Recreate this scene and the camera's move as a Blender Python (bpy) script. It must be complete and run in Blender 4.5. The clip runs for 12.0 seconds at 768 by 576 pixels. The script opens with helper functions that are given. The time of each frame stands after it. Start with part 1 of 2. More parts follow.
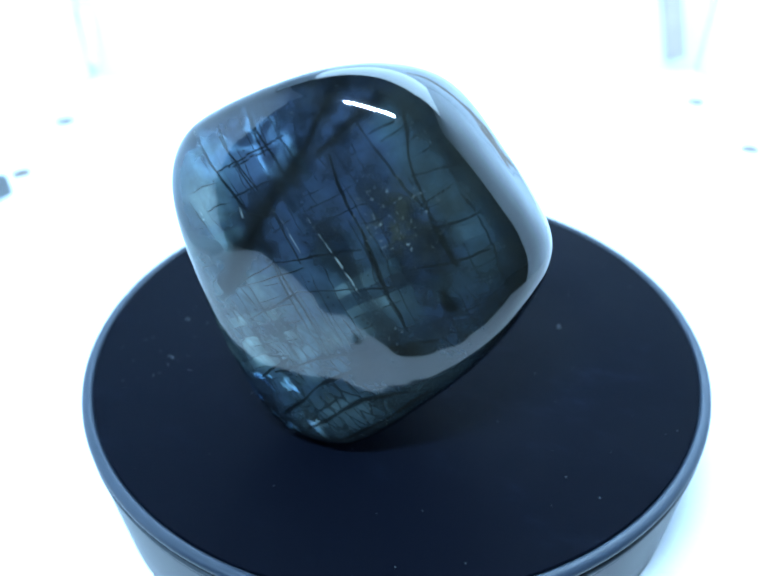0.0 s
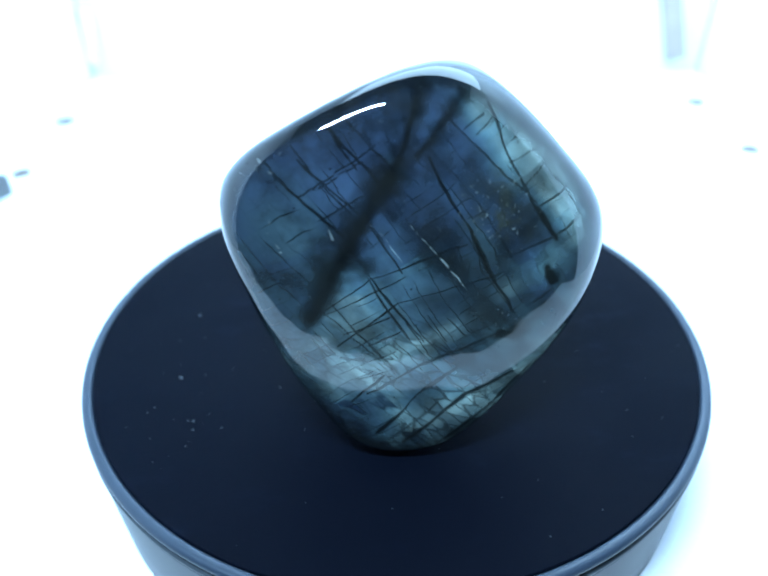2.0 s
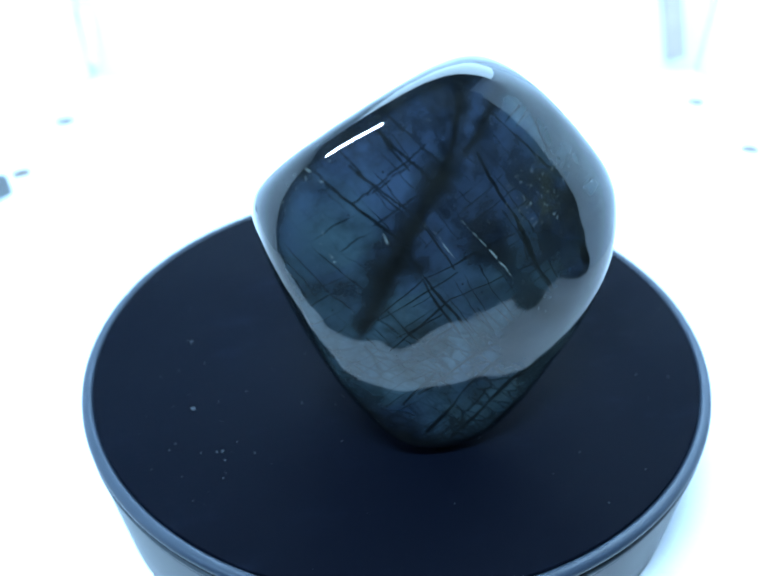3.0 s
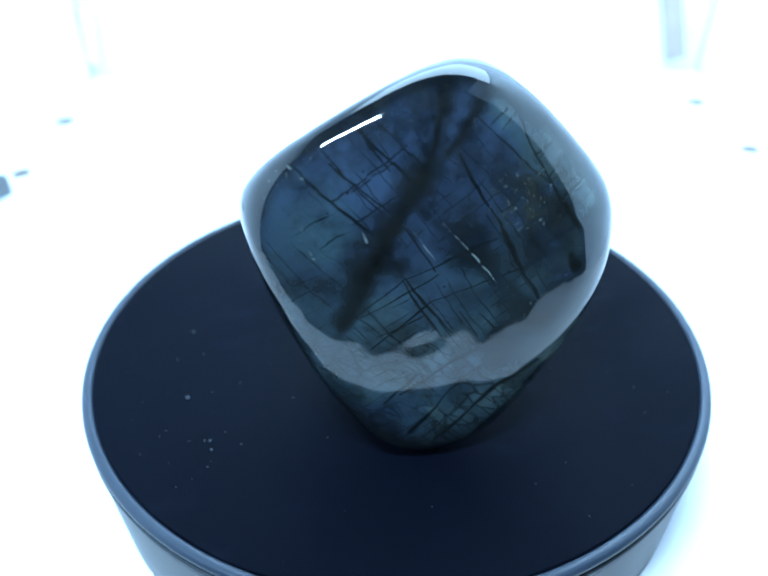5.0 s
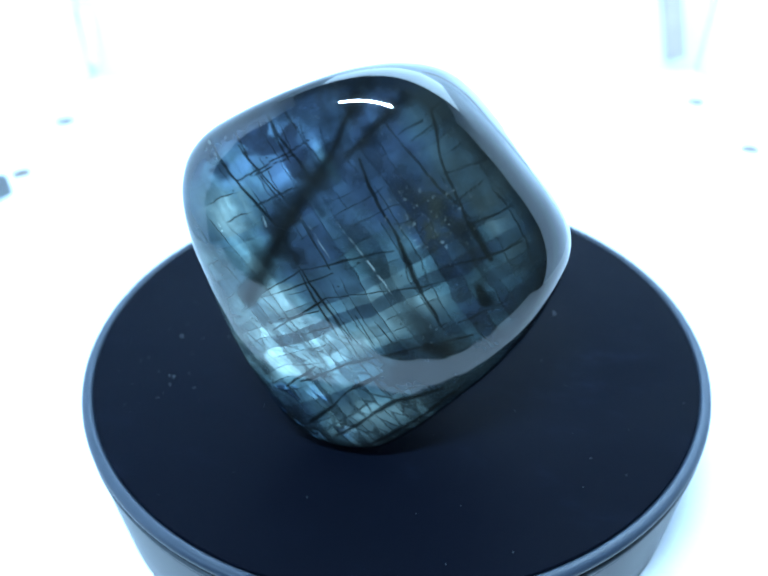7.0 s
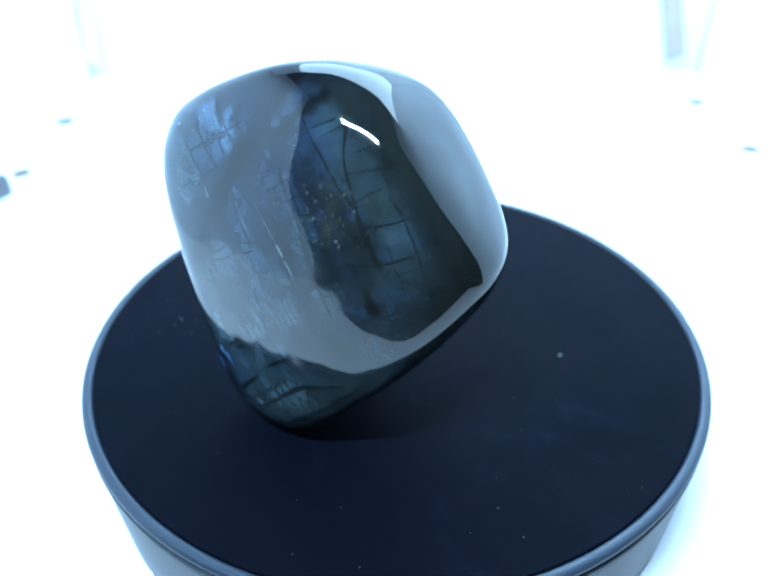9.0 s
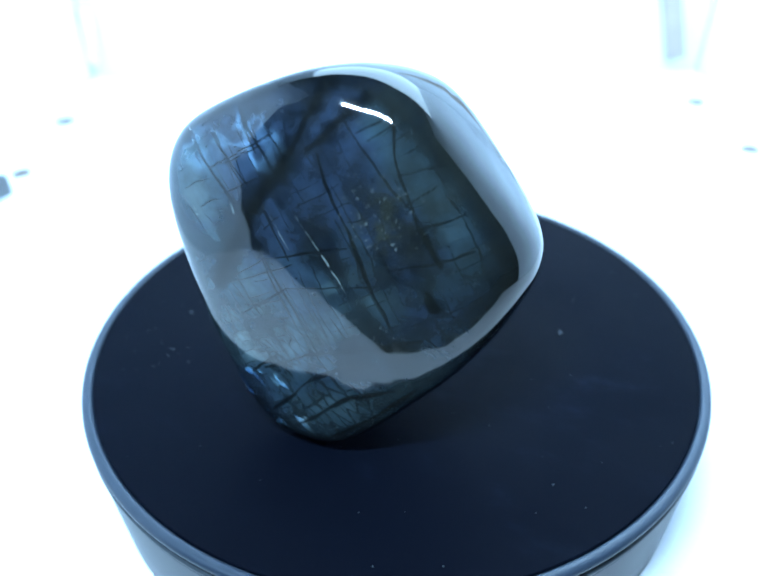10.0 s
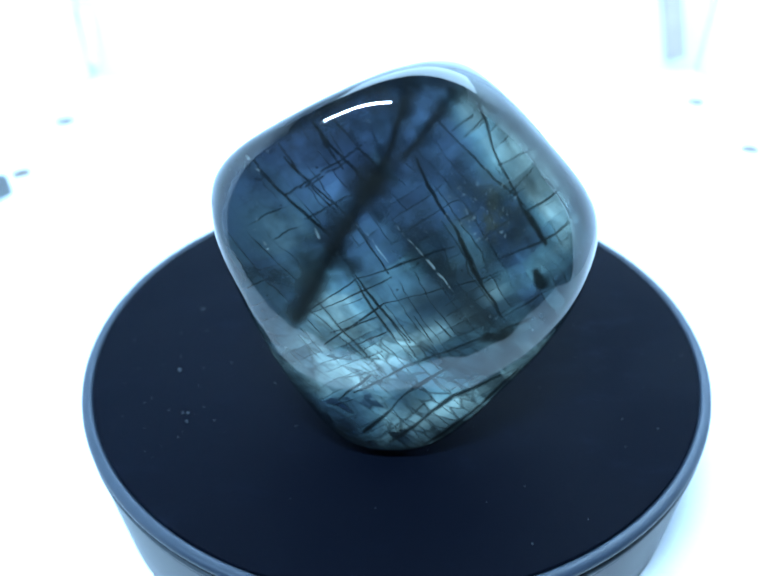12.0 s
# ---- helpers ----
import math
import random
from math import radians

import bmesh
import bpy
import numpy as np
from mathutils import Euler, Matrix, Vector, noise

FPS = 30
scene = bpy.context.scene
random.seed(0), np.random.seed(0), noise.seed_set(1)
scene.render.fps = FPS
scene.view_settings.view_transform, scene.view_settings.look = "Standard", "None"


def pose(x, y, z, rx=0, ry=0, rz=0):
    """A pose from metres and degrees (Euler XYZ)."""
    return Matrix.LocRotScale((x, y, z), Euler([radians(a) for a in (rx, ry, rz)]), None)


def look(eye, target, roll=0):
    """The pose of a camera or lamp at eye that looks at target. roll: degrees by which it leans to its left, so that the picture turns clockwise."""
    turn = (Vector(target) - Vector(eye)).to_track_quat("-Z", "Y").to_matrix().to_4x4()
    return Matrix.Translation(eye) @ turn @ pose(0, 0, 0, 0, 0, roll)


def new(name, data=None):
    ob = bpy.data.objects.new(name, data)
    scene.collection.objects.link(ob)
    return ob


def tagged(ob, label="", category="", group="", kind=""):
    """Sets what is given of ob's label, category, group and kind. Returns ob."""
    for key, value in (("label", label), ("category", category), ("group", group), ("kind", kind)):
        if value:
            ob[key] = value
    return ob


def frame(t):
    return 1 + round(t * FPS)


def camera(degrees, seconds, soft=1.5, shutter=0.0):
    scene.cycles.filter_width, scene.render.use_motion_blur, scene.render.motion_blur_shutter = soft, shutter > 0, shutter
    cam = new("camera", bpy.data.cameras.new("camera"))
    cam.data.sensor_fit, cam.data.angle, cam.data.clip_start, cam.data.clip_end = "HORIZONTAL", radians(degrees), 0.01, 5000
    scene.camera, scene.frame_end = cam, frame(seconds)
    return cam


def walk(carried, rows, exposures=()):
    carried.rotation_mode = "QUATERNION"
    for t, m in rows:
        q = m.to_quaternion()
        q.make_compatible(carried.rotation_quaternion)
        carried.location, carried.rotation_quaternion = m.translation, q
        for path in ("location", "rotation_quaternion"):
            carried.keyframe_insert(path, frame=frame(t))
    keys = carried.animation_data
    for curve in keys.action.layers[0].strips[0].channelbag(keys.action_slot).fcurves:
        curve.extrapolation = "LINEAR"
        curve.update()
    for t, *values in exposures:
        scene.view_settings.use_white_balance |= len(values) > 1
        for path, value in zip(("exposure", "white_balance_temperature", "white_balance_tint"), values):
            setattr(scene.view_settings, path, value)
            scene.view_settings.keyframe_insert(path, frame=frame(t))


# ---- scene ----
cam = camera(60.99, 12.0, soft=2.2)
EYE = (0.0, -0.1284, 0.1012)
AIM = (-0.00225, -0.00586, 0.01474)
cam.data.dof.use_dof, cam.data.dof.focus_distance, cam.data.dof.aperture_fstop = True, 0.112, 13.0
walk(cam, [(0.0, look(EYE, AIM, -0.837)), (12.0, look(EYE, AIM, -0.837))], exposures=[(0.0, 0.0), (12.0, 0.0)])


# ---- light ----
def area_lamp(name, eye, target, size_x, size_y, watts, colour):
    lamp = bpy.data.lights.new(name, "AREA")
    lamp.shape, lamp.size, lamp.size_y = "RECTANGLE", size_x, size_y
    lamp.energy, lamp.color = watts, colour
    ob = new(name, lamp)
    ob.matrix_world = look(eye, target)
    return ob


COOL = (0.44, 0.72, 1.0)
# LED bar along the front of the photo box, under its open top
area_lamp("led_bar_light", (-0.0375, -0.1351, 0.2464), (-0.035, 0.04, 0.0), 0.100, 0.0065, 2.4, COOL)
# added fill under the rear canopy, no seen lamp: brightens walls and stone's top
area_lamp("canopy_fill", (0.045, 0.178, 0.264), (0.045, 0.178, 0.0), 0.30, 0.236, 2.1, COOL)

world = bpy.data.worlds.new("dim_room_air")
world.use_nodes = True
scene.world = world
world.node_tree.nodes["Background"].inputs[0].default_value = (0.5, 0.75, 1.0, 1)
world.node_tree.nodes["Background"].inputs[1].default_value = 0.02


# ---- node helper ----
class Nodes:
    """Short-hand for building a node material."""

    def __init__(self, name):
        self.mat = bpy.data.materials.new(name)
        self.mat.use_nodes = True
        self.tree = self.mat.node_tree
        self.tree.nodes.clear()
        self.out = self.tree.nodes.new("ShaderNodeOutputMaterial")

    def put(self, socket, value):
        if isinstance(value, bpy.types.NodeSocket):
            self.tree.links.new(value, socket)
        elif isinstance(value, (tuple, list)) and len(value) == 3 and socket.type == "RGBA":
            socket.default_value = (*value, 1)
        else:
            socket.default_value = value

    def node(self, kind, inputs=(), **props):
        n = self.tree.nodes.new("ShaderNode" + kind)
        for key, value in props.items():
            setattr(n, key, value)
        for key, value in dict(inputs).items():
            self.put(n.inputs[key], value)
        return n

    def math(self, op, a, b=0.0, clamp=False):
        return self.node("Math", {0: a, 1: b}, operation=op, use_clamp=clamp).outputs[0]

    def vec(self, op, a, b=(0, 0, 0), out=0):
        return self.node("VectorMath", {0: a, 1: b}, operation=op).outputs[out]

    def scale(self, a, s):
        return self.node("VectorMath", {0: a, "Scale": s}, operation="SCALE").outputs[0]

    def coords(self):
        return self.node("TexCoord").outputs["Object"]

    def noise(self, co, scale, detail=3.0, rough=0.55, colour=False):
        n = self.node("TexNoise", {"Vector": co, "Scale": scale, "Detail": detail, "Roughness": rough})
        return n.outputs["Color" if colour else "Fac"]

    def ramp(self, x, lo, hi, a=0.0, b=1.0):
        return self.node("MapRange", {0: x, 1: lo, 2: hi, 3: a, 4: b}, interpolation_type="SMOOTHSTEP").outputs[0]

    def mix(self, f, a, b):
        n = self.node("Mix", data_type="RGBA")
        self.put(n.inputs[0], f), self.put(n.inputs[6], a), self.put(n.inputs[7], b)
        return n.outputs[2]

    def bump(self, height, strength, distance):
        return self.node("Bump", {"Strength": strength, "Distance": distance, "Height": height}).outputs[0]

    def surface(self, shader):
        self.tree.links.new(shader, self.out.inputs[0])
        return self.mat


def plain(name, colour, rough, spec=0.5, metal=0.0, grain=300.0, vary=0.15, bump=0.1, stain=20.0):
    """A painted, moulded or woven surface with stains and fine grain."""
    g = Nodes(name)
    co = g.coords()
    fine, broad = g.noise(co, grain, 4), g.noise(co, stain, 3)
    both = g.math("ADD", g.math("MULTIPLY", fine, 0.4), g.math("MULTIPLY", broad, 0.6))
    low = tuple(v * (1 - vary) for v in colour)
    high = tuple(min(1, v * (1 + vary)) for v in colour)
    col = g.mix(g.ramp(both, 0.3, 0.7), low, high)
    p = g.node("BsdfPrincipled", {"Base Color": col, "Roughness": g.ramp(broad, 0.2, 0.8, rough * 0.88, min(1, rough * 1.12)),
                                  "Metallic": metal, "Specular IOR Level": spec, "Normal": g.bump(fine, bump, 0.0004)})
    return g.surface(p.outputs[0])


WHITE_CLOTH = plain("white_box_cloth", (0.775, 0.815, 0.86), 0.85, 0.2, grain=900, vary=0.03, bump=0.2)
BASE_CLOTH = plain("white_base_cloth", (0.82, 0.81, 0.82), 0.85, 0.2, grain=900, vary=0.03, bump=0.2)
FOLD_SHADE_PALE = plain("pale_fold_shade", (0.84, 0.70, 0.62), 0.8, 0.2, grain=900, vary=0.2)
FOLD_SHADE_GREY = plain("grey_fold_shade", (0.43, 0.35, 0.30), 0.8, 0.2, grain=900, vary=0.2)
BUTTON_GREY = plain("grey_snap_metal", (0.17, 0.13, 0.11), 0.5, 0.5, 0.2, vary=0.1)
CLIP_GREY = plain("grey_clip_plastic", (0.22, 0.23, 0.24), 0.5, 0.5, vary=0.1)
TABLE_DARK = plain("dark_table_wood", (0.04, 0.035, 0.03), 0.6, 0.2, grain=120, vary=0.3, stain=8)
RIM_PLASTIC = plain("satin_dark_rim_plastic", (0.020, 0.030, 0.046), 0.36, 0.42, grain=1500, vary=0.1, bump=0.06)
BODY_PLASTIC = plain("satin_dark_body_plastic", (0.020, 0.027, 0.034), 0.42, 0.34, grain=1500, vary=0.1, bump=0.06)
GROOVE_BLACK = plain("black_groove_plastic", (0.003, 0.003, 0.004), 0.7, 0.05)
DUST_WHITE = plain("pale_dust", (0.055, 0.065, 0.075), 0.9, 0.1)


def pad_material():
    g = Nodes("matt_black_pad_rubber")
    co = g.coords()
    fine, broad, smear = g.noise(co, 1800, 3), g.noise(co, 28, 5, 0.6), g.noise(g.vec("MULTIPLY", co, (1, 2.2, 1)), 60, 6, 0.7)
    film = g.math("MULTIPLY", g.ramp(smear, 0.5, 0.8), g.ramp(broad, 0.4, 0.7))
    col = g.mix(film, (0.0009, 0.0017, 0.0046), (0.0058, 0.0092, 0.0190))
    p = g.node("BsdfPrincipled", {"Base Color": col, "Roughness": g.ramp(broad, 0.3, 0.7, 0.5, 0.62), "Specular IOR Level": 0.034,
                                  "Normal": g.bump(fine, 0.15, 0.0002)})
    return g.surface(p.outputs[0])


PAD_BLACK = pad_material()


FLASH = 0.0235  # share of the light that the lamellae send back


def stone_material():
    """Polished labradorite: a clear polish over dark feldspar whose inner lamellae mirror the lamp in blue and teal."""
    g = Nodes("polished_labradorite")
    co = g.coords()
    warp = g.vec("SUBTRACT", g.noise(co, 160, 3, colour=True), (0.5, 0.5, 0.5))
    soft_warp = g.vec("SUBTRACT", g.noise(co, 55, 2, colour=True), (0.5, 0.5, 0.5))
    bent = g.vec("ADD", g.vec("ADD", co, g.scale(warp, 0.0018)), g.scale(soft_warp, 0.0034))
    flat = g.vec("MULTIPLY", bent, (1000, 0, 1000))
    sep = g.node("SeparateXYZ", {0: co})
    x, y, z = sep.outputs

    dark = g.node("Attribute", attribute_name="inclusion").outputs["Fac"]

    # finer cleavage: two families of lines that come and go, steep ones and shallow cross ones
    def lines(across, per_m, width, shift, seed):
        w = g.math("ADD", g.math("MULTIPLY", g.vec("DOT_PRODUCT", shift, across, out=1), per_m), seed)
        edge = g.node("TexVoronoi", {"W": w, "Scale": 1.0, "Randomness": 1.0}, voronoi_dimensions="1D", feature="DISTANCE_TO_EDGE").outputs["Distance"]
        tint = g.node("TexVoronoi", {"W": w, "Scale": 1.0, "Randomness": 1.0}, voronoi_dimensions="1D").outputs["Color"]
        return g.ramp(edge, 0.0, width * per_m * 0.001, 1.0, 0.0), tint

    crooked = g.vec("ADD", bent, g.scale(g.vec("SUBTRACT", g.noise(co, 26, 2, colour=True), (0.5, 0.5, 0.5)), 0.007))
    steep, tint_a = lines((0.80, 0.06, 0.60), 400, 0.17, crooked, 3.3)
    cross, tint_b = lines((-0.50, 0.06, 0.86), 400, 0.17, crooked, 7.7)
    slant = g.node("Mapping", {"Vector": crooked, "Rotation": (0, radians(-35), 0)}).outputs[0]
    mosaic = g.node("TexVoronoi", {"Vector": g.vec("MULTIPLY", slant, (150, 80, 480)), "Scale": 1.0, "Randomness": 1.0}, feature="DISTANCE_TO_EDGE").outputs["Distance"]
    block = g.node("SeparateXYZ", {0: g.node("TexVoronoi", {"Vector": g.vec("MULTIPLY", slant, (150, 80, 480)), "Scale": 1.0, "Randomness": 1.0}).outputs["Color"]}).outputs[0]
    tight = g.ramp(mosaic, 0.0, 0.12, 1.0, 0.0)
    comes = g.ramp(g.noise(co, 75, 2), 0.40, 0.58)
    comes_b = g.ramp(g.noise(g.vec("ADD", co, (0.3, 0.1, 0.2)), 85, 2), 0.46, 0.62)
    low_part = g.ramp(g.math("ADD", z, g.math("MULTIPLY", g.noise(co, 60, 2), 0.02)), 0.032, 0.050, 1.0, 0.1)
    dark = g.math("MAXIMUM", dark, g.math("MULTIPLY", steep, g.ramp(comes, 0, 1, 0.03, 0.85)))
    dark = g.math("MAXIMUM", dark, g.math("MULTIPLY", cross, g.ramp(comes_b, 0, 1, 0.03, 0.8)))
    dark = g.math("MAXIMUM", dark, g.math("MULTIPLY", tight, g.math("MULTIPLY", g.ramp(comes, 0, 1, 0.22, 0.62), low_part)))
    fibre = g.noise(g.vec("MULTIPLY", g.node("Mapping", {"Vector": bent, "Rotation": (0, radians(-52), 0)}).outputs[0], (60, 200, 420)), 1.0, 4, 0.65)
    cell = g.vec("MULTIPLY", g.vec("ADD", tint_a, tint_b), (0.5, 0.5, 0.5))
    cellx, celly, _ = g.node("SeparateXYZ", {0: cell}).outputs
    cloud = g.ramp(g.noise(bent, 78, 5, 0.65), 0.32, 0.60, 0.50, 1.02)
    cloud = g.math("MULTIPLY", cloud, g.ramp(cellx, 0.15, 0.85, 0.65, 1.15))
    cloud = g.math("MULTIPLY", cloud, g.ramp(fibre, 0.25, 0.75, 0.65, 1.2))
    # flash brightness painted over the face, point by point
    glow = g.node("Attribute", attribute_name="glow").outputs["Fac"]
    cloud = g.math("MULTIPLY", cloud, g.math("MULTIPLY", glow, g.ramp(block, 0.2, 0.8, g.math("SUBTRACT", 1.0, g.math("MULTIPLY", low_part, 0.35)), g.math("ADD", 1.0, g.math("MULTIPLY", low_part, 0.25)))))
    # dark border painted in where the surface turns away from the front
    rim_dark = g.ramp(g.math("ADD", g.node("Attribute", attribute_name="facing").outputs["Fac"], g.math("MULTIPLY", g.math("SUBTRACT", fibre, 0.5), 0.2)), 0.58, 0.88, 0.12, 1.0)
    # shade at the foot painted in: flash and sheen fade dark, with a ragged edge
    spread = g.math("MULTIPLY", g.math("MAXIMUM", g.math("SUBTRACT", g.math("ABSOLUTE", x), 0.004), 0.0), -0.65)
    foot_shade = g.ramp(g.math("ADD", g.math("ADD", z, spread), g.math("MULTIPLY", g.noise(co, 160, 3), 0.008)), 0.0070, 0.0130, 0.10, 1.0)
    clear = g.math("MULTIPLY", g.math("MULTIPLY", g.math("SUBTRACT", 1.0, dark, clamp=True), cloud), g.math("MULTIPLY", rim_dark, foot_shade))

    # colour of the flash: violet-blue above, teal and pale green below and at the far side
    hue = g.math("ADD", g.noise(bent, 42, 3, 0.5), g.math("MULTIPLY", g.math("SUBTRACT", celly, 0.5), 0.20))
    side = g.math("ADD", g.math("MULTIPLY", g.math("ABSOLUTE", g.math("ADD", x, 0.002)), 8.0), g.math("MULTIPLY", z, -4.6))
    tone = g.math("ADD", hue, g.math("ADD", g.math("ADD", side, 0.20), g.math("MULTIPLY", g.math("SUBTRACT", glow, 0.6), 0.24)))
    blue_teal = g.mix(g.ramp(tone, 0.34, 0.60), (0.115, 0.235, 0.36), (0.150, 0.300, 0.330))
    flash = g.mix(g.ramp(tone, 0.58, 0.84), blue_teal, (0.45, 0.60, 0.55))
    olive_spot = g.ramp(g.vec("LENGTH", g.vec("SUBTRACT", flat, (13.0, 0, 51.0)), out=1), 1.0, 10.0, 1.0, 0.08)
    olive = g.math("MULTIPLY", g.ramp(g.noise(bent, 210, 5, 0.75), 0.40, 0.66), olive_spot)
    flash = g.mix(g.math("MULTIPLY", olive, 0.85), flash, (0.085, 0.105, 0.075))
    # some blocks low on the stone are turned aside and flash deep blue on their own
    low_left = g.math("MULTIPLY", g.ramp(z, 0.013, 0.020, 1.0, 0.0), g.math("MULTIPLY", g.ramp(z, 0.003, 0.007), g.ramp(x, -0.009, 0.004, 1.0, 0.0)))
    aside = g.math("MULTIPLY", g.math("MULTIPLY", g.ramp(g.noise(bent, 150, 3), 0.46, 0.56), g.ramp(block, 0.52, 0.60)), low_left)
    upper = g.math("MULTIPLY", g.math("MULTIPLY", g.ramp(g.noise(bent, 110, 2), 0.42, 0.56), g.ramp(z, 0.048, 0.057)), g.ramp(x, -0.010, -0.001, 1.0, 0.0))
    flash = g.mix(aside, flash, (0.05, 0.17, 0.44))
    flash = g.mix(g.math("MULTIPLY", upper, 0.7), flash, (0.13, 0.25, 0.42))
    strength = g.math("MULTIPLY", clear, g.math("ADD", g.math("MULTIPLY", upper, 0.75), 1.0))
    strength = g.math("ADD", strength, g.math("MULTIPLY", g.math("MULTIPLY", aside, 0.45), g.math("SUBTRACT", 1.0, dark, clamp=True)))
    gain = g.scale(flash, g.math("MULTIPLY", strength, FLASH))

    # the lamellae: tilted to the face, slightly domed, each block a little off
    tilt = g.scale(g.vec("SUBTRACT", cell, (0.5, 0.5, 0.5)), 0.12)
    wave = g.scale(soft_warp, 0.35)
    zz = g.math("SUBTRACT", z, 0.040)
    shoulder = g.math("MULTIPLY", g.ramp(z, 0.046, 0.058), g.ramp(x, -0.010, 0.004, 1.0, 0.0))
    off_x = g.math("ADD", g.math("MULTIPLY", aside, g.ramp(celly, 0.3, 0.7, 0.42, 0.54)), g.math("MULTIPLY", upper, g.ramp(g.noise(g.vec("ADD", bent, (0.2, 0.4, 0.1)), 95, 2), 0.46, 0.62, 0.0, 0.46)))
    lag = g.ramp(g.vec("LENGTH", g.vec("SUBTRACT", flat, (7.0, 0, 43.0)), out=1), 3.0, 14.0, 0.085, 0.0)
    nx = g.math("ADD", g.math("ADD", g.math("MULTIPLY", x, -10.4), g.math("MULTIPLY", shoulder, 0.065)), g.math("ADD", off_x, g.math("ADD", lag, g.ramp(z, 0.022, 0.036, -0.070, -0.030))))
    ny = g.math("ADD", g.math("ADD", g.math("MULTIPLY", zz, -3.74), g.math("MULTIPLY", off_x, 0.24)), -0.638)
    nz = g.math("ADD", g.math("ADD", g.math("MULTIPLY", zz, -3.72), g.math("MULTIPLY", x, -0.57)), 0.749)
    inner = g.vec("ADD", g.vec("ADD", g.node("CombineXYZ", {0: nx, 1: ny, 2: nz}).outputs[0], tilt), wave)
    inner = g.node("VectorTransform", {0: g.vec("NORMALIZE", inner)}, vector_type="NORMAL", convert_from="OBJECT", convert_to="WORLD").outputs[0]
    lamella = g.node("BsdfGlossy", {"Color": gain, "Roughness": 0.285, "Normal": inner}, distribution="GGX")

    # the dark feldspar body under the polish
    mott = g.noise(bent, 220, 4, 0.65)
    body = g.mix(g.ramp(mott, 0.35, 0.65), (0.0022, 0.0028, 0.0030), (0.0055, 0.0062, 0.0058))
    # dull blue sheen between the cracks, painted into the body colour
    sheen = g.math("MULTIPLY", g.math("MULTIPLY", g.math("SUBTRACT", 1.0, dark, clamp=True), g.ramp(g.noise(bent, 90, 5, 0.65), 0.32, 0.66, 0.14, 1.0)), g.math("MULTIPLY", g.math("MULTIPLY", rim_dark, foot_shade), g.ramp(glow, 0.2, 1.1, 0.75, 1.1)))
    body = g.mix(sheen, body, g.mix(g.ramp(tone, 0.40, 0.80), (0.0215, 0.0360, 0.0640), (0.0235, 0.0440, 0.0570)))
    body = g.mix(g.math("MULTIPLY", g.ramp(x, 0.004, 0.017), g.ramp(mott, 0.35, 0.6, 0.25, 0.6)), body, (0.0085, 0.0100, 0.0085))
    body = g.mix(g.math("MULTIPLY", olive, 0.8), body, (0.018, 0.020, 0.014))
    # pale hairline cracks, and small glints painted in as pale flecks
    hair = g.math("MULTIPLY", g.node("Attribute", attribute_name="hairline").outputs["Fac"], g.ramp(g.noise(co, 420, 2), 0.40, 0.60))
    painted_glint = g.math("MULTIPLY", g.ramp(g.noise(g.vec("MULTIPLY", crooked, (1, 1, 0.6)), 1500, 3), 0.63, 0.70), g.math("ADD", g.math("MULTIPLY", olive_spot, 0.7), g.ramp(g.noise(co, 60, 2), 0.62, 0.7, 0.0, 0.25)))
    body = g.mix(g.math("MAXIMUM", g.math("MULTIPLY", hair, 0.9), g.math("MULTIPLY", painted_glint, 0.36), clamp=True), body, (0.26, 0.30, 0.29))
    pits = g.ramp(g.noise(co, 700, 2), 0.70, 0.78)
    ripple = g.math("ADD", g.noise(co, 45, 2), g.math("MULTIPLY", pits, 0.02))
    polish = g.node("BsdfPrincipled", {"Base Color": body, "Roughness": g.ramp(g.noise(co, 240, 4), 0.3, 0.8, 0.02, 0.06), "IOR": 1.56,
                                       "Normal": g.bump(ripple, 0.25, 0.0008)})
    both = g.node("AddShader", {0: polish.outputs[0], 1: lamella.outputs[0]})
    return g.surface(both.outputs[0])


LABRADORITE = stone_material()


# ---- mesh helpers ----
def mesh_object(name, bm, material, smooth=False):
    me = bpy.data.meshes.new(name)
    bm.to_mesh(me)
    bm.free()
    me.materials.append(material)
    if smooth:
        me.shade_smooth()
    return new(name, me)


def part(name, bm, material, parent, label="", smooth=False):
    ob = mesh_object(name, bm, material, smooth)
    ob.parent = parent
    if label:
        tagged(ob, label)
    return ob


def box(size, centre, bevel=0.0):
    bm = bmesh.new()
    bmesh.ops.create_cube(bm, size=1.0, matrix=Matrix.Translation(centre) @ Matrix.Diagonal((*size, 1)))
    if bevel:
        bmesh.ops.bevel(bm, geom=bm.edges[:], offset=bevel, segments=2, profile=0.6, affect="EDGES")
    return bm


def lathe(profile, steps=160):
    """A closed ring or disc turned from (radius, height) pairs; a radius of 0 closes it with a fan."""
    bm = bmesh.new()
    rings = []
    for r, h in profile:
        if r == 0:
            rings.append([bm.verts.new((0, 0, h))])
        else:
            rings.append([bm.verts.new((r * math.cos(2 * math.pi * i / steps), r * math.sin(2 * math.pi * i / steps), h)) for i in range(steps)])
    for a, b in zip(rings, rings[1:]):
        for i in range(steps):
            j = (i + 1) % steps
            loop = [a[i % len(a)], a[j % len(a)], b[j % len(b)], b[i % len(b)]]
            bm.faces.new(list(dict.fromkeys(loop)))
    bmesh.ops.recalc_face_normals(bm, faces=bm.faces[:])
    return bm


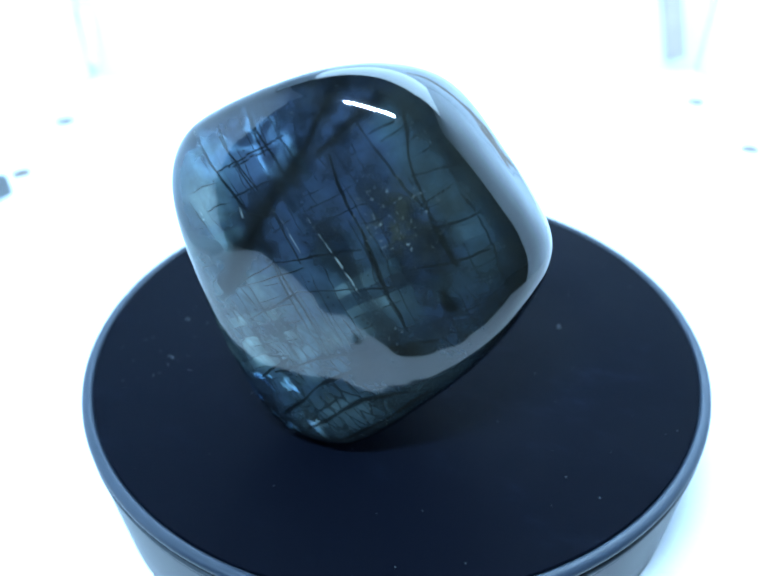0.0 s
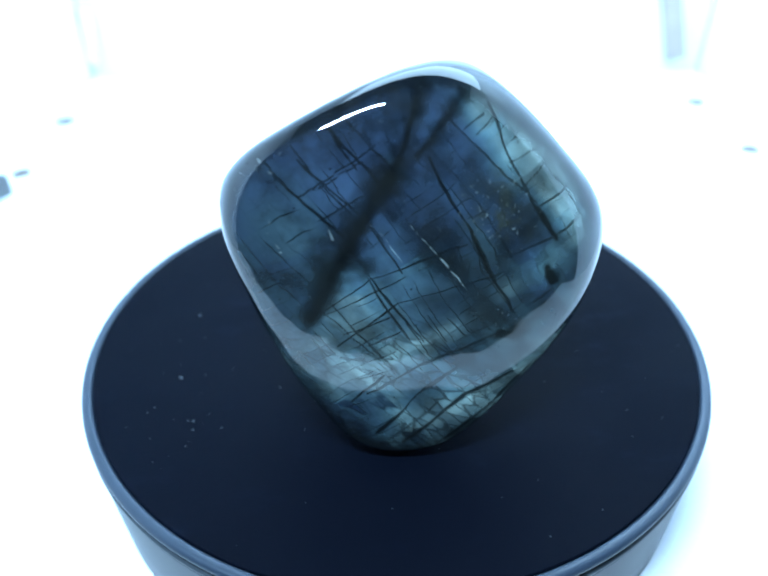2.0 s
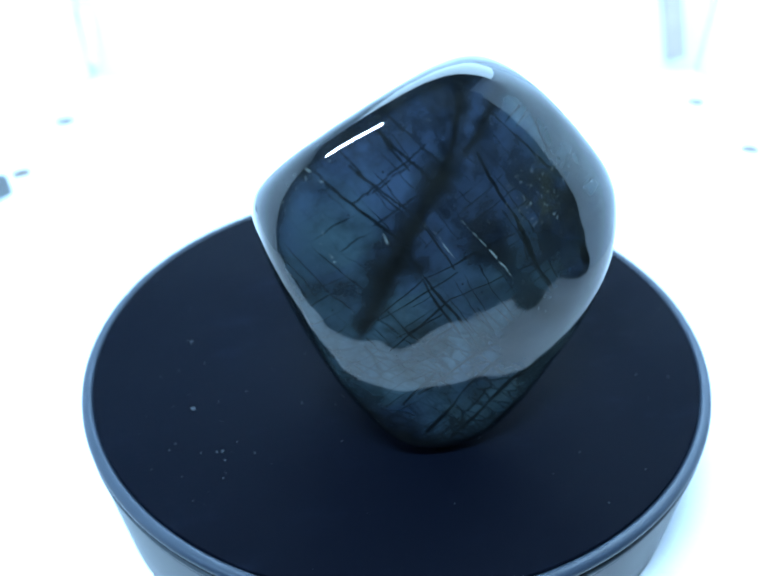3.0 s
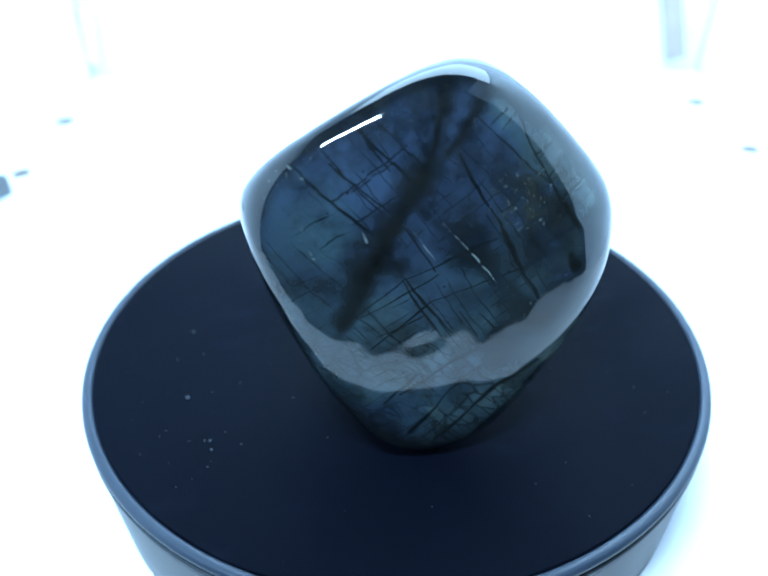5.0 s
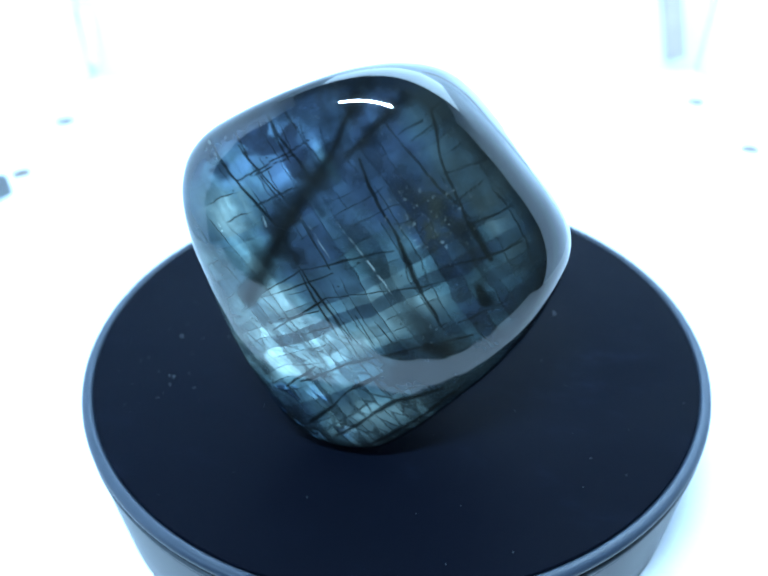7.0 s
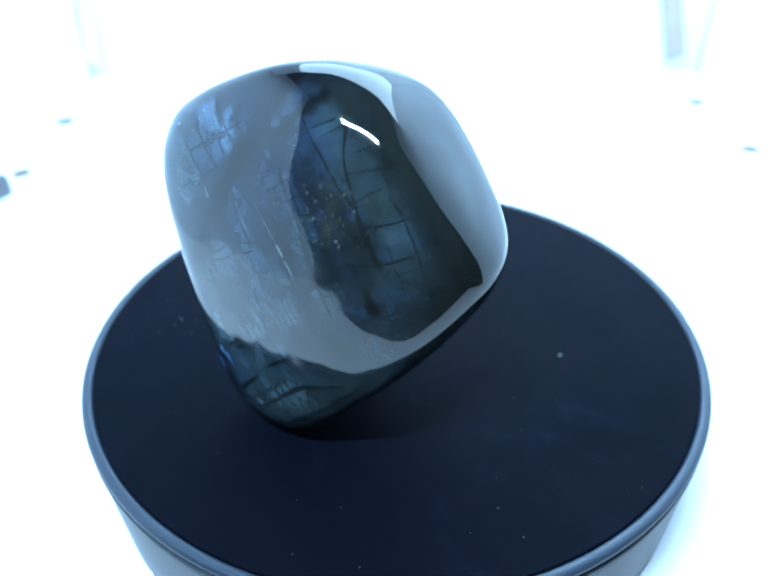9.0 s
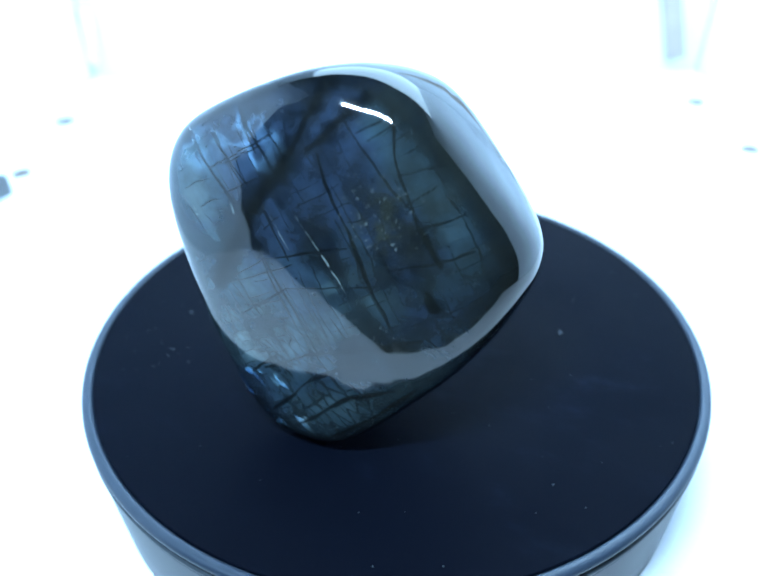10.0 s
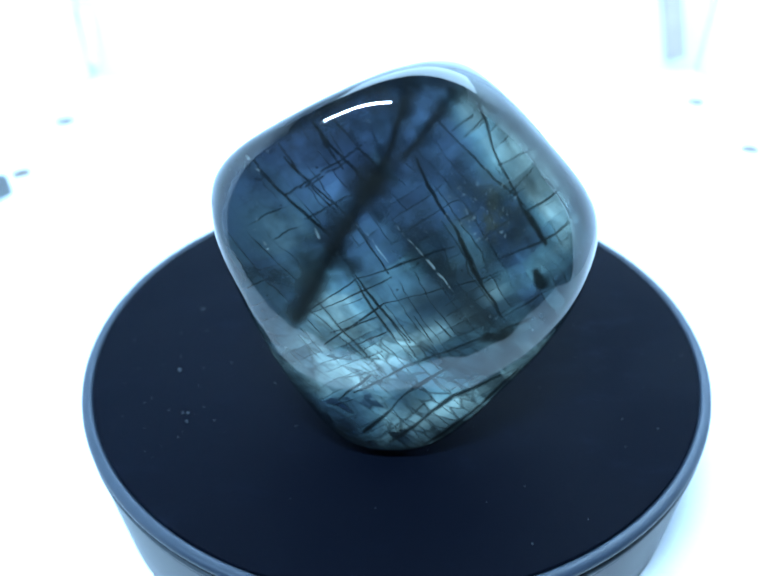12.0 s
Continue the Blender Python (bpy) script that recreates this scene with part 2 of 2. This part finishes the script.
# ---- the photo box on its table ----
FLOOR_Z = -0.030
FRONT, BACK, HALF, TOP = -0.143, 0.302, 0.197, 0.27
WEST_FRONT, EAST_FRONT = -0.117, -0.069
SIDE_TOP = 0.32


def photo_box():
    thick = 0.004
    length, mid = BACK - FRONT, (BACK + FRONT) / 2
    tagged(mesh_object("floor", box((2 * HALF, length, thick), (0, mid, FLOOR_Z - thick / 2), 0.001), BASE_CLOTH),
           "white cloth base sheet of a folding photo box", "floor", kind="structure")
    rise = TOP - FLOOR_Z
    tagged(mesh_object("wall_back", box((2 * HALF, thick, rise), (0, BACK + thick / 2 + 0.0005, FLOOR_Z + rise / 2 - thick)), WHITE_CLOTH),
           "white cloth back panel of a folding photo box", "wall", kind="structure")
    for name, s, front in (("wall_west", -1, WEST_FRONT), ("wall_east", 1, EAST_FRONT)):
        tagged(mesh_object(name, box((thick, BACK - front, SIDE_TOP - FLOOR_Z), (s * (HALF + thick / 2 + 0.0005), (BACK + front) / 2, (SIDE_TOP + FLOOR_Z) / 2 - thick)), WHITE_CLOTH),
               "white cloth side panel of a folding photo box", "wall", kind="structure")
    tagged(mesh_object("ceiling", box((2 * HALF, BACK - 0.062, thick), (0, (BACK + 0.062) / 2, TOP + 0.0)), WHITE_CLOTH),
           "white cloth rear canopy of a folding photo box", "ceiling", kind="structure")
    # grey strips stand for shade in folds near the back panel's corners, leaning slightly
    for x, width, height, lean, cloth in ((0.181, 0.012, 0.26, 17.0, FOLD_SHADE_GREY), (-0.194, 0.008, 0.034, -5.0, FOLD_SHADE_PALE)):
        fold = mesh_object("trim", box((width, 0.003, height), (0, 0, height / 2), 0.0012), cloth)
        fold.matrix_world = pose(x, BACK - 0.003, FLOOR_Z + 0.008, 0, -lean, 0)
        tagged(fold, "grey strip standing for a shaded fold down the back panel of the photo box", "trim", kind="structure")


def snap_button(x, y, radius):
    bm = lathe([(0, 0.0018), (radius * 0.35, 0.0017), (radius * 0.45, 0.0011), (radius * 0.75, 0.0013), (radius * 0.95, 0.0009), (radius, 0.0002), (radius * 0.98, 0.0), (0, 0.0)], 32)
    ob = mesh_object("snap_button", bm, BUTTON_GREY, True)
    ob.location = (x, y, FLOOR_Z)
    return tagged(ob, "small round grey metal snap button on the white base sheet", "button", "snap buttons of the photo box")


def spring_clip(x, y, turn):
    """A small grey spring clip that lies on the base sheet by the side panel."""
    clip = new("spring_clip")
    bm = bmesh.new()
    for s in (-1, 1):
        vs = [bm.verts.new((px, s * 0.0005 + py * s, pz)) for px, py, pz in
              ((-0.009, 0.003, 0.0), (0.009, 0.0, 0.0), (0.009, 0.0, 0.009), (-0.009, 0.003, 0.011))]
        bm.faces.new(vs)
    bmesh.ops.solidify(bm, geom=bm.faces[:], thickness=0.0009)
    part("jaw", bm, CLIP_GREY, clip)
    part("spine", lathe([(0, -0.0055), (0.0026, -0.0055), (0.0030, -0.005), (0.0030, 0.005), (0.0026, 0.0055), (0, 0.0055)], 24), CLIP_GREY, clip, smooth=True).location = (-0.009, 0, 0.0058)
    clip.matrix_world = pose(x, y, FLOOR_Z + 0.0002, 0, 0, turn)
    return tagged(clip, "small dark grey spring clip on the white base sheet", "clip")


def table():
    """The table that carries the photo box."""
    tagged(mesh_object("ground", box((0.80, 0.75, 0.025), (0, 0.05, FLOOR_Z - 0.0170), 0.003), TABLE_DARK), "dark wooden table top under the photo box", "table top", kind="structure")


photo_box()
table()
for bx, by, br in ((-0.182, 0.219, 0.0052), (0.174, 0.241, 0.0052), (-0.175, 0.152, 0.0044), (0.175, 0.174, 0.0044)):
    snap_button(bx, by, br)
spring_clip(-0.174, 0.124, 62)


# ---- turntable ----
def turntable():
    thing = new("turntable")
    tagged(thing, "round black display turntable with satin rim on white cloth", "turntable")
    thing.location = (0, 0, FLOOR_Z)
    up = -FLOOR_Z
    part("base", lathe([(0, 0.0), (0.0706, 0.0), (0.0717, 0.0006), (0.0722, 0.0016), (0.0727, 0.012), (0.0733, up - 0.0046), (0.0733, up - 0.0043), (0.0730, up - 0.0041), (0, up - 0.0041)]),
         BODY_PLASTIC, thing, "satin dark blue-grey plastic base", True)
    part("groove", lathe([(0.064, up - 0.0042), (0.0728, up - 0.0042), (0.0728, up - 0.0012), (0.064, up - 0.0012), (0.064, up - 0.0042)]), GROOVE_BLACK, thing, "black groove under the platter")
    part("collar", lathe([(0.064, up - 0.0037), (0.0732, up - 0.0037), (0.0735, up - 0.0036), (0.0736, up - 0.0033), (0.0736, up - 0.0028), (0.0735, up - 0.0026), (0.0732, up - 0.0025), (0.064, up - 0.0025), (0.064, up - 0.0037)]), BODY_PLASTIC, thing, "thin satin collar", True)
    platter = new("platter")
    platter.parent = thing
    platter.location = (0, 0, up)
    part("rim", lathe([(0.0660, -0.0013), (0.0731, -0.0013), (0.0734, -0.0012), (0.0736, -0.0009), (0.0735, -0.0005), (0.0732, -0.0001), (0.0727, 0.0001), (0.0718, 0.0001), (0.0714, -0.0001), (0.0713, -0.0008), (0.0660, -0.0008), (0.0660, -0.0013)]),
         RIM_PLASTIC, platter, "satin dark rounded rim", True)
    part("pad", lathe([(0, 0.0), (0.0709, 0.0), (0.0711, -0.0002), (0.0711, -0.0007), (0, -0.0007)]), PAD_BLACK, platter, "matt black pad with faint dust smears")
    return thing, platter


def dust():
    """Bits of dust and lint that ride on the pad."""
    bm = bmesh.new()
    rng = random.Random(4)
    spots = [(-0.0501, -0.0148, 0.00042), (-0.0454, -0.0286, 0.00036), (-0.0489, 0.0082, 0.00036), (0.0393, 0.0108, 0.0005)]
    for _ in range(70):
        r, a = 0.069 * math.sqrt(rng.random()), rng.uniform(0, 2 * math.pi)
        spots.append((r * math.cos(a), r * math.sin(a), rng.uniform(0.00006, 0.00018)))
    for _ in range(26):
        spots.append((rng.gauss(-0.047, 0.008), rng.gauss(-0.024, 0.012), rng.uniform(0.00008, 0.00024)))
    for x, y, r in spots:
        if math.hypot(x, y) < 0.070:
            bmesh.ops.create_icosphere(bm, subdivisions=1, radius=r, matrix=Matrix.Translation((x, y, r * 0.3)) @ pose(0, 0, 0, 0, 0, rng.uniform(0, 180)) @ Matrix.Diagonal((rng.uniform(0.7, 1.8), 1, 0.5, 1)))
    return tagged(mesh_object("dust", bm, DUST_WHITE), "pale specks of dust and lint on the black pad", "dust", kind="stuff")


# ---- the stone ----
# Facets ground on the stone: outward direction and distance from its middle in millimetres.
FACETS = (
    (-0.396, 0.507, 0.766, 21.58),
    (-0.659, 0.339, -0.671, 25.68),
    (-0.266, -0.757, 0.597, 38.60),
    (0.707, 0.281, -0.649, 34.36),
    (-0.712, 0.265, -0.650, 31.26),
    (-0.918, -0.215, 0.334, 40.99),
    (0.687, 0.701, 0.193, 32.25),
    (-0.898, -0.438, 0.028, 46.39),
    (0.269, -0.036, 0.962, 36.04),
    (-0.757, 0.186, -0.626, 34.85),
    (0.873, -0.481, 0.086, 39.30),
    (-0.391, 0.508, 0.767, 32.53),
    (-0.087, 0.991, 0.105, 11.36),
    (0.331, 0.921, -0.206, 12.99),
    (0.229, -0.023, 0.973, 43.55),
    (0.651, 0.288, -0.702, 20.44),
    (-0.940, 0.031, -0.339, 30.34),
    (0.013, -0.825, 0.565, 33.24),
    (0.140, -0.650, 0.747, 43.85),
    (0.737, 0.196, 0.647, 28.15),
    (-0.156, 0.439, 0.885, 39.95),
    (0.048, -0.989, 0.139, 28.88),
    (0.732, 0.111, 0.672, 41.93),
    (-0.160, -0.983, 0.089, 29.28),
    (-0.058, -0.989, 0.133, 35.81),
    (0.440, -0.705, 0.556, 34.70),
    (0.403, -0.826, 0.394, 35.84),
    (0.499, -0.855, -0.142, 37.91),
    (0.265, -0.035, 0.963, 38.84),
    (-0.225, -0.911, 0.347, 41.03),
    (0.923, -0.384, 0.015, 40.14),
    (0.307, -0.241, 0.921, 44.05),
    (-0.598, -0.356, 0.718, 43.92),
    (0.640, 0.536, 0.550, 38.04),
    (0.841, 0.286, 0.460, 40.03),
)
MIDDLE = Vector((0.002, -0.014, 0.038))
EDGE = 0.0026  # how softly the facets run into one another


def vein_fields(points):
    """How much dark inclusion and pale hairline crack each point of the surface shows; the planes of both run front to back through the stone."""
    wobble = np.array([(*(0.22 * noise.noise_vector(Vector(p) * 420) + 0.50 * noise.noise_vector(Vector(p) * 95)),) for p in points])
    flat = (points * 1000 + wobble)[:, [0, 2]]
    swell = np.array([0.75 + 0.75 * noise.noise(Vector(p) * 150 + Vector((3, 1, 2))) for p in points])
    ragged = np.array([0.95 + 0.95 * noise.noise(Vector(p) * 210 + Vector((1, 5, 2))) + 0.5 * noise.noise(Vector(p) * 600) for p in points])
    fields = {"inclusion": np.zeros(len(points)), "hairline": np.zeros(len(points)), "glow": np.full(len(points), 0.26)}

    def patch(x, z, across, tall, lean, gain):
        """Paints flash brightness into the surface: a soft oval, leaning by degrees."""
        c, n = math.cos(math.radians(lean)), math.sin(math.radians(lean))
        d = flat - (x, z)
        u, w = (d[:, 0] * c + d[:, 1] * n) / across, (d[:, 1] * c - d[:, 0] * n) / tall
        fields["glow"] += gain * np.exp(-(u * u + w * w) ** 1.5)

    # painted flash: pale low on the face, a far-shoulder strip, blue at the near shoulder
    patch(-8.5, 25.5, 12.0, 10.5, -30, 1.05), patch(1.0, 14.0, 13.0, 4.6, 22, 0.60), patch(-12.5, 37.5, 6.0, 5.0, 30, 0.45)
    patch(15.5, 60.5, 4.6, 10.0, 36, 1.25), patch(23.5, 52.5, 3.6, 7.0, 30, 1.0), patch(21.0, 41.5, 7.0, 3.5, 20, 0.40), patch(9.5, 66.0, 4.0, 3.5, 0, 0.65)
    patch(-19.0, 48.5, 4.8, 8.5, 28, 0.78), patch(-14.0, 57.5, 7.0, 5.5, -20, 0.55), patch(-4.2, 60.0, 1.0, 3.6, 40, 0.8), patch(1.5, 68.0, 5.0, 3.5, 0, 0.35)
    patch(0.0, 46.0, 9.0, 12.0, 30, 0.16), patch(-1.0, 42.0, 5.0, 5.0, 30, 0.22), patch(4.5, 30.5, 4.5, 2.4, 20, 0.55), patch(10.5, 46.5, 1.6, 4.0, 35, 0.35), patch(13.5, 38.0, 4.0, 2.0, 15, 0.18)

    def vein(ax, az, bx, bz, half, depth=0.95, edge=0.25, kind="inclusion"):
        ab = np.array((bx - ax, bz - az))
        d = flat - (ax, az)
        along = np.clip(d @ ab / (ab @ ab), 0, 1)
        away = np.hypot(*(d - along[:, None] * ab).T)
        width = half * (np.clip(swell, 0.25, 1.3) * (0.62 + 0.7 * np.sqrt(along * (1 - along))) * 0.95 if half < 1.2 else np.clip(ragged, 0.45, 1.5) * 1.55)
        step = np.clip((width - away) / (width * (1 - edge)), 0, 1)
        fields[kind] = np.maximum(fields[kind], depth * step * step * (3 - 2 * step))

    # the broad dark band and its fork
    vein(0.2, 67.5, -3.1, 60.5, 2.3, 0.95, 0.0), vein(-3.1, 60.5, -7.8, 53.1, 3.3, 0.97, 0.0), vein(-7.8, 53.1, -13.0, 43.7, 3.5, 0.97, 0.0)
    vein(-13.0, 43.7, -18.5, 33.5, 2.6, 0.95, 0.0), vein(7.5, 67.8, -0.6, 60.5, 1.3, 0.9, 0.0), vein(0.2, 67.5, -1.6, 62.0, 2.6, 0.6, 0.0)
    # blotches beside the band and a murky zone right of it
    vein(-6.5, 54.5, -4.0, 51.5, 2.6, 0.75, 0.0), vein(-4.0, 52.0, 4.5, 43.5, 2.4, 0.5, 0.0), vein(-12.5, 46.5, -9.0, 43.5, 2.2, 0.75, 0.0)
    vein(7.5, 57.0, 19.0, 49.5, 2.2, 0.55, 0.0), vein(4.5, 43.5, 13.5, 31.5, 2.6, 0.6, 0.0), vein(-1.5, 63.5, 2.5, 58.5, 2.0, 0.55, 0.0)
    # long steep cracks
    vein(5.0, 64.8, 19.1, 51.7, 0.34), vein(11.7, 66.2, 13.7, 60.4, 0.5), vein(13.7, 60.4, 18.6, 51.4, 0.55)
    vein(18.6, 51.4, 22.9, 45.6, 0.8), vein(1.2, 60.4, 7.4, 49.9, 0.45), vein(7.4, 49.9, 12.5, 39.4, 0.9)
    vein(12.5, 39.4, 16.1, 33.5, 0.8), vein(-24.0, 60.0, -18.5, 54.8, 0.4), vein(-18.5, 54.8, -11.9, 48.5, 0.5)
    vein(-18.5, 60.2, -7.5, 50.5, 0.38), vein(-13.8, 65.0, -5.1, 55.8, 0.42), vein(-11.3, 66.1, -3.2, 58.0, 0.36)
    vein(-8.6, 51.5, -2.7, 42.4, 0.34), vein(-12.0, 47.2, 0.5, 29.2, 0.42), vein(-17.3, 39.7, -3.9, 22.8, 0.36)
    # cross cracks
    vein(-18.5, 54.8, -6.0, 62.5, 0.34), vein(-15.6, 51.1, -8.5, 55.4, 0.3), vein(-17.9, 33.9, -8.3, 41.3, 0.36)
    vein(-8.3, 41.3, 7.5, 46.6, 0.3), vein(-14.0, 28.3, -3.6, 36.9, 0.36), vein(-3.6, 36.9, 15.6, 41.9, 0.32)
    vein(14.6, 58.0, 20.7, 59.9, 0.36), vein(18.8, 51.0, 25.2, 53.0, 0.36), vein(7.1, 63.6, 10.7, 65.2, 0.3)
    vein(14.6, 43.8, 27.4, 47.9, 0.34), vein(16.1, 33.5, 27.4, 39.4, 0.36)
    vein(-9.3, 18.0, -0.4, 24.0, 0.6), vein(-0.4, 24.0, 21.2, 33.0, 0.9, 0.8)
    vein(-7.8, 8.6, -0.4, 17.5, 1.0), vein(-0.4, 17.5, 8.2, 24.5, 0.8), vein(-3.3, 6.4, 8.4, 17.4, 1.0)
    vein(8.4, 17.4, 17.0, 21.0, 0.8), vein(3.2, 4.9, 13.9, 14.5, 1.0), vein(13.9, 14.5, 20.6, 21.4, 1.0), vein(-12.5, 16.0, -6.0, 22.5, 0.6), vein(-5.8, 7.2, 3.5, 15.8, 0.5)
    # short cracks between the blocks
    vein(-19.5, 62.5, -14.5, 56.2, 0.3), vein(-14.5, 56.2, -10.6, 52.2, 0.34), vein(-16.0, 55.8, -8.6, 60.2, 0.3), vein(-12.6, 63.5, -9.6, 58.9, 0.34)
    vein(-18.3, 36.5, -13.0, 31.8, 0.34), vein(-13.0, 31.8, -6.0, 24.6, 0.3), vein(-9.4, 43.0, -2.0, 29.5, 0.34), vein(-16.2, 34.4, -2.2, 41.8, 0.3)
    vein(-12.8, 30.6, -5.0, 34.2, 0.28), vein(-9.0, 28.4, -3.6, 31.2, 0.28), vein(-13.5, 26.0, -9.0, 25.2, 0.34), vein(-9.0, 25.2, -4.5, 27.4, 0.3), vein(-11.0, 21.2, -4.0, 24.0, 0.34)
    vein(-2.5, 33.0, 1.5, 26.4, 0.3), vein(1.2, 34.5, 4.6, 28.6, 0.32), vein(4.6, 33.6, 8.0, 29.4, 0.3), vein(16.2, 53.8, 20.6, 57.2, 0.3), vein(9.0, 62.6, 12.4, 64.6, 0.28)
    # dark knots
    vein(21.6, 41.0, 22.8, 38.6, 1.3), vein(21.4, 35.0, 21.7, 35.2, 0.55), vein(13.5, 29.9, 16.6, 29.4, 1.5, 0.9)
    vein(1.0, 37.0, 7.5, 37.6, 2.2, 0.45, 0.0), vein(-4.4, 20.9, -4.1, 20.9, 0.6), vein(-9.9, 25.8, -9.6, 25.8, 0.6)
    # scattered small dark pits
    rng = random.Random(11)
    for _ in range(26):
        px, pz = rng.uniform(-24, 26), rng.uniform(8, 64)
        vein(px, pz, px + 0.15, pz + 0.05, rng.uniform(0.2, 0.5), 0.9)
    # pale hairlines
    for ax, az, bx, bz, half in ((-1.6, 50.4, 2.6, 45.6, 0.13), (2.6, 45.6, 7.7, 38.7, 0.16), (-8.0, 50.8, -5.2, 48.0, 0.13), (-5.2, 48.0, -2.9, 44.4, 0.10), (-14.0, 49.6, -13.6, 47.9, 0.16), (-24.5, 60.0, -21.6, 57.4, 0.12), (-24.0, 49.5, -22.0, 46.0, 0.1)):
        vein(ax, az, bx, bz, half * 1.15, 0.85, 0.1, "hairline")
    return fields


def labradorite():
    # a sphere of directions, its pole on the flat face and its rings closest there
    rings, steps = 440, 800
    theta = np.pi * (np.arange(1, rings) / rings) ** 1.25
    phi = 2 * np.pi * np.arange(steps) / steps
    ring = np.stack([np.sin(theta)[:, None] * np.cos(phi), -np.cos(theta)[:, None] + 0 * phi, np.sin(theta)[:, None] * np.sin(phi)], 2).reshape(-1, 3)
    ways = np.concatenate([ring, [[0, -1, 0], [0, 1, 0]]])
    facets = np.array(FACETS)
    normals = facets[:, :3] / np.linalg.norm(facets[:, :3], axis=1)[:, None]
    slope = np.concatenate([ways @ normals.T, -ways[:, 2:3]], 1)
    reach = np.concatenate([facets[:, 3] * 0.001, [MIDDLE.z]])
    low, high = np.full(len(ways), 0.005), np.full(len(ways), 0.08)
    for _ in range(30):
        mid = (low + high) / 2
        gap = mid[:, None] * slope - reach
        top = gap.max(1)
        value = top + EDGE * np.log(np.exp((gap - top[:, None]) / EDGE).sum(1))
        low, high = np.where(value < 0, mid, low), np.where(value < 0, high, mid)
    swell = np.array([0.00020 * noise.noise(Vector(w) * (r * 75)) + 0.00006 * noise.noise(Vector(w) * (r * 210)) for w, r in zip(ways, low)])
    points = np.array(MIDDLE) + ways * (low + swell)[:, None]
    points[:, 2] = np.maximum(points[:, 2], 0.0)
    a = (np.arange(rings - 2)[:, None] * steps + np.arange(steps)).ravel()
    b = (np.arange(rings - 2)[:, None] * steps + (np.arange(steps) + 1) % steps).ravel()
    quads = np.stack([a, a + steps, b + steps, b], 1)
    first, last = len(ways) - 2, len(ways) - 1
    base = (rings - 2) * steps
    faces = quads.tolist() + [(first, i, (i + 1) % steps) for i in range(steps)] + [(last, base + (i + 1) % steps, base + i) for i in range(steps)]
    me = bpy.data.meshes.new("labradorite_stone")
    me.from_pydata(points, [], faces)
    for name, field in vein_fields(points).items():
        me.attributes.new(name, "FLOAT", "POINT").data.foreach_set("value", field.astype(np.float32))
    # how squarely the surface faces front; flash and sheen are painted dimmer off it
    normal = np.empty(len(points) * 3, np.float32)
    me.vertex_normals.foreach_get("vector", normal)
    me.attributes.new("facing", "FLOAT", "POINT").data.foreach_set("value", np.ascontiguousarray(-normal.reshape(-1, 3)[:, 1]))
    me.materials.append(LABRADORITE)
    me.shade_smooth()
    ob = new("labradorite_stone", me)
    return tagged(ob, "polished labradorite with blue-teal flash and dark cracks on a turntable", "stone")


TURNTABLE, PLATTER = turntable()
STONE = labradorite()
DUST = dust()


# ---- what moves: the platter swings to and fro at a steady pace ----
def swing(t):
    """Degrees of turn at t seconds."""
    if t < 3.82:
        return 12.08 * (t - 1.5)
    if t < 8.93:
        return 74.66 - 12.2 * t
    return -142.69 + 12.13 * t


def motions():
    times = [0, 0.5, 1, 1.5, 2, 2.5, 3, 3.5, 3.7, 3.8, 3.8333, 3.9, 4.0, 4.5, 5, 5.5, 6, 6.5, 7, 7.5, 8, 8.5, 8.8, 8.9, 8.9333, 9.0, 9.1, 9.5, 10, 10.5, 11, 11.5, 12]
    walk(PLATTER, [(t, pose(0, 0, -FLOOR_Z, 0, 0, swing(t))) for t in times])
    walk(STONE, [(t, pose(0, 0, 0, 0, 0, swing(t))) for t in times])
    walk(DUST, [(t, pose(0, 0, 0, 0, 0, swing(t))) for t in times])


motions()
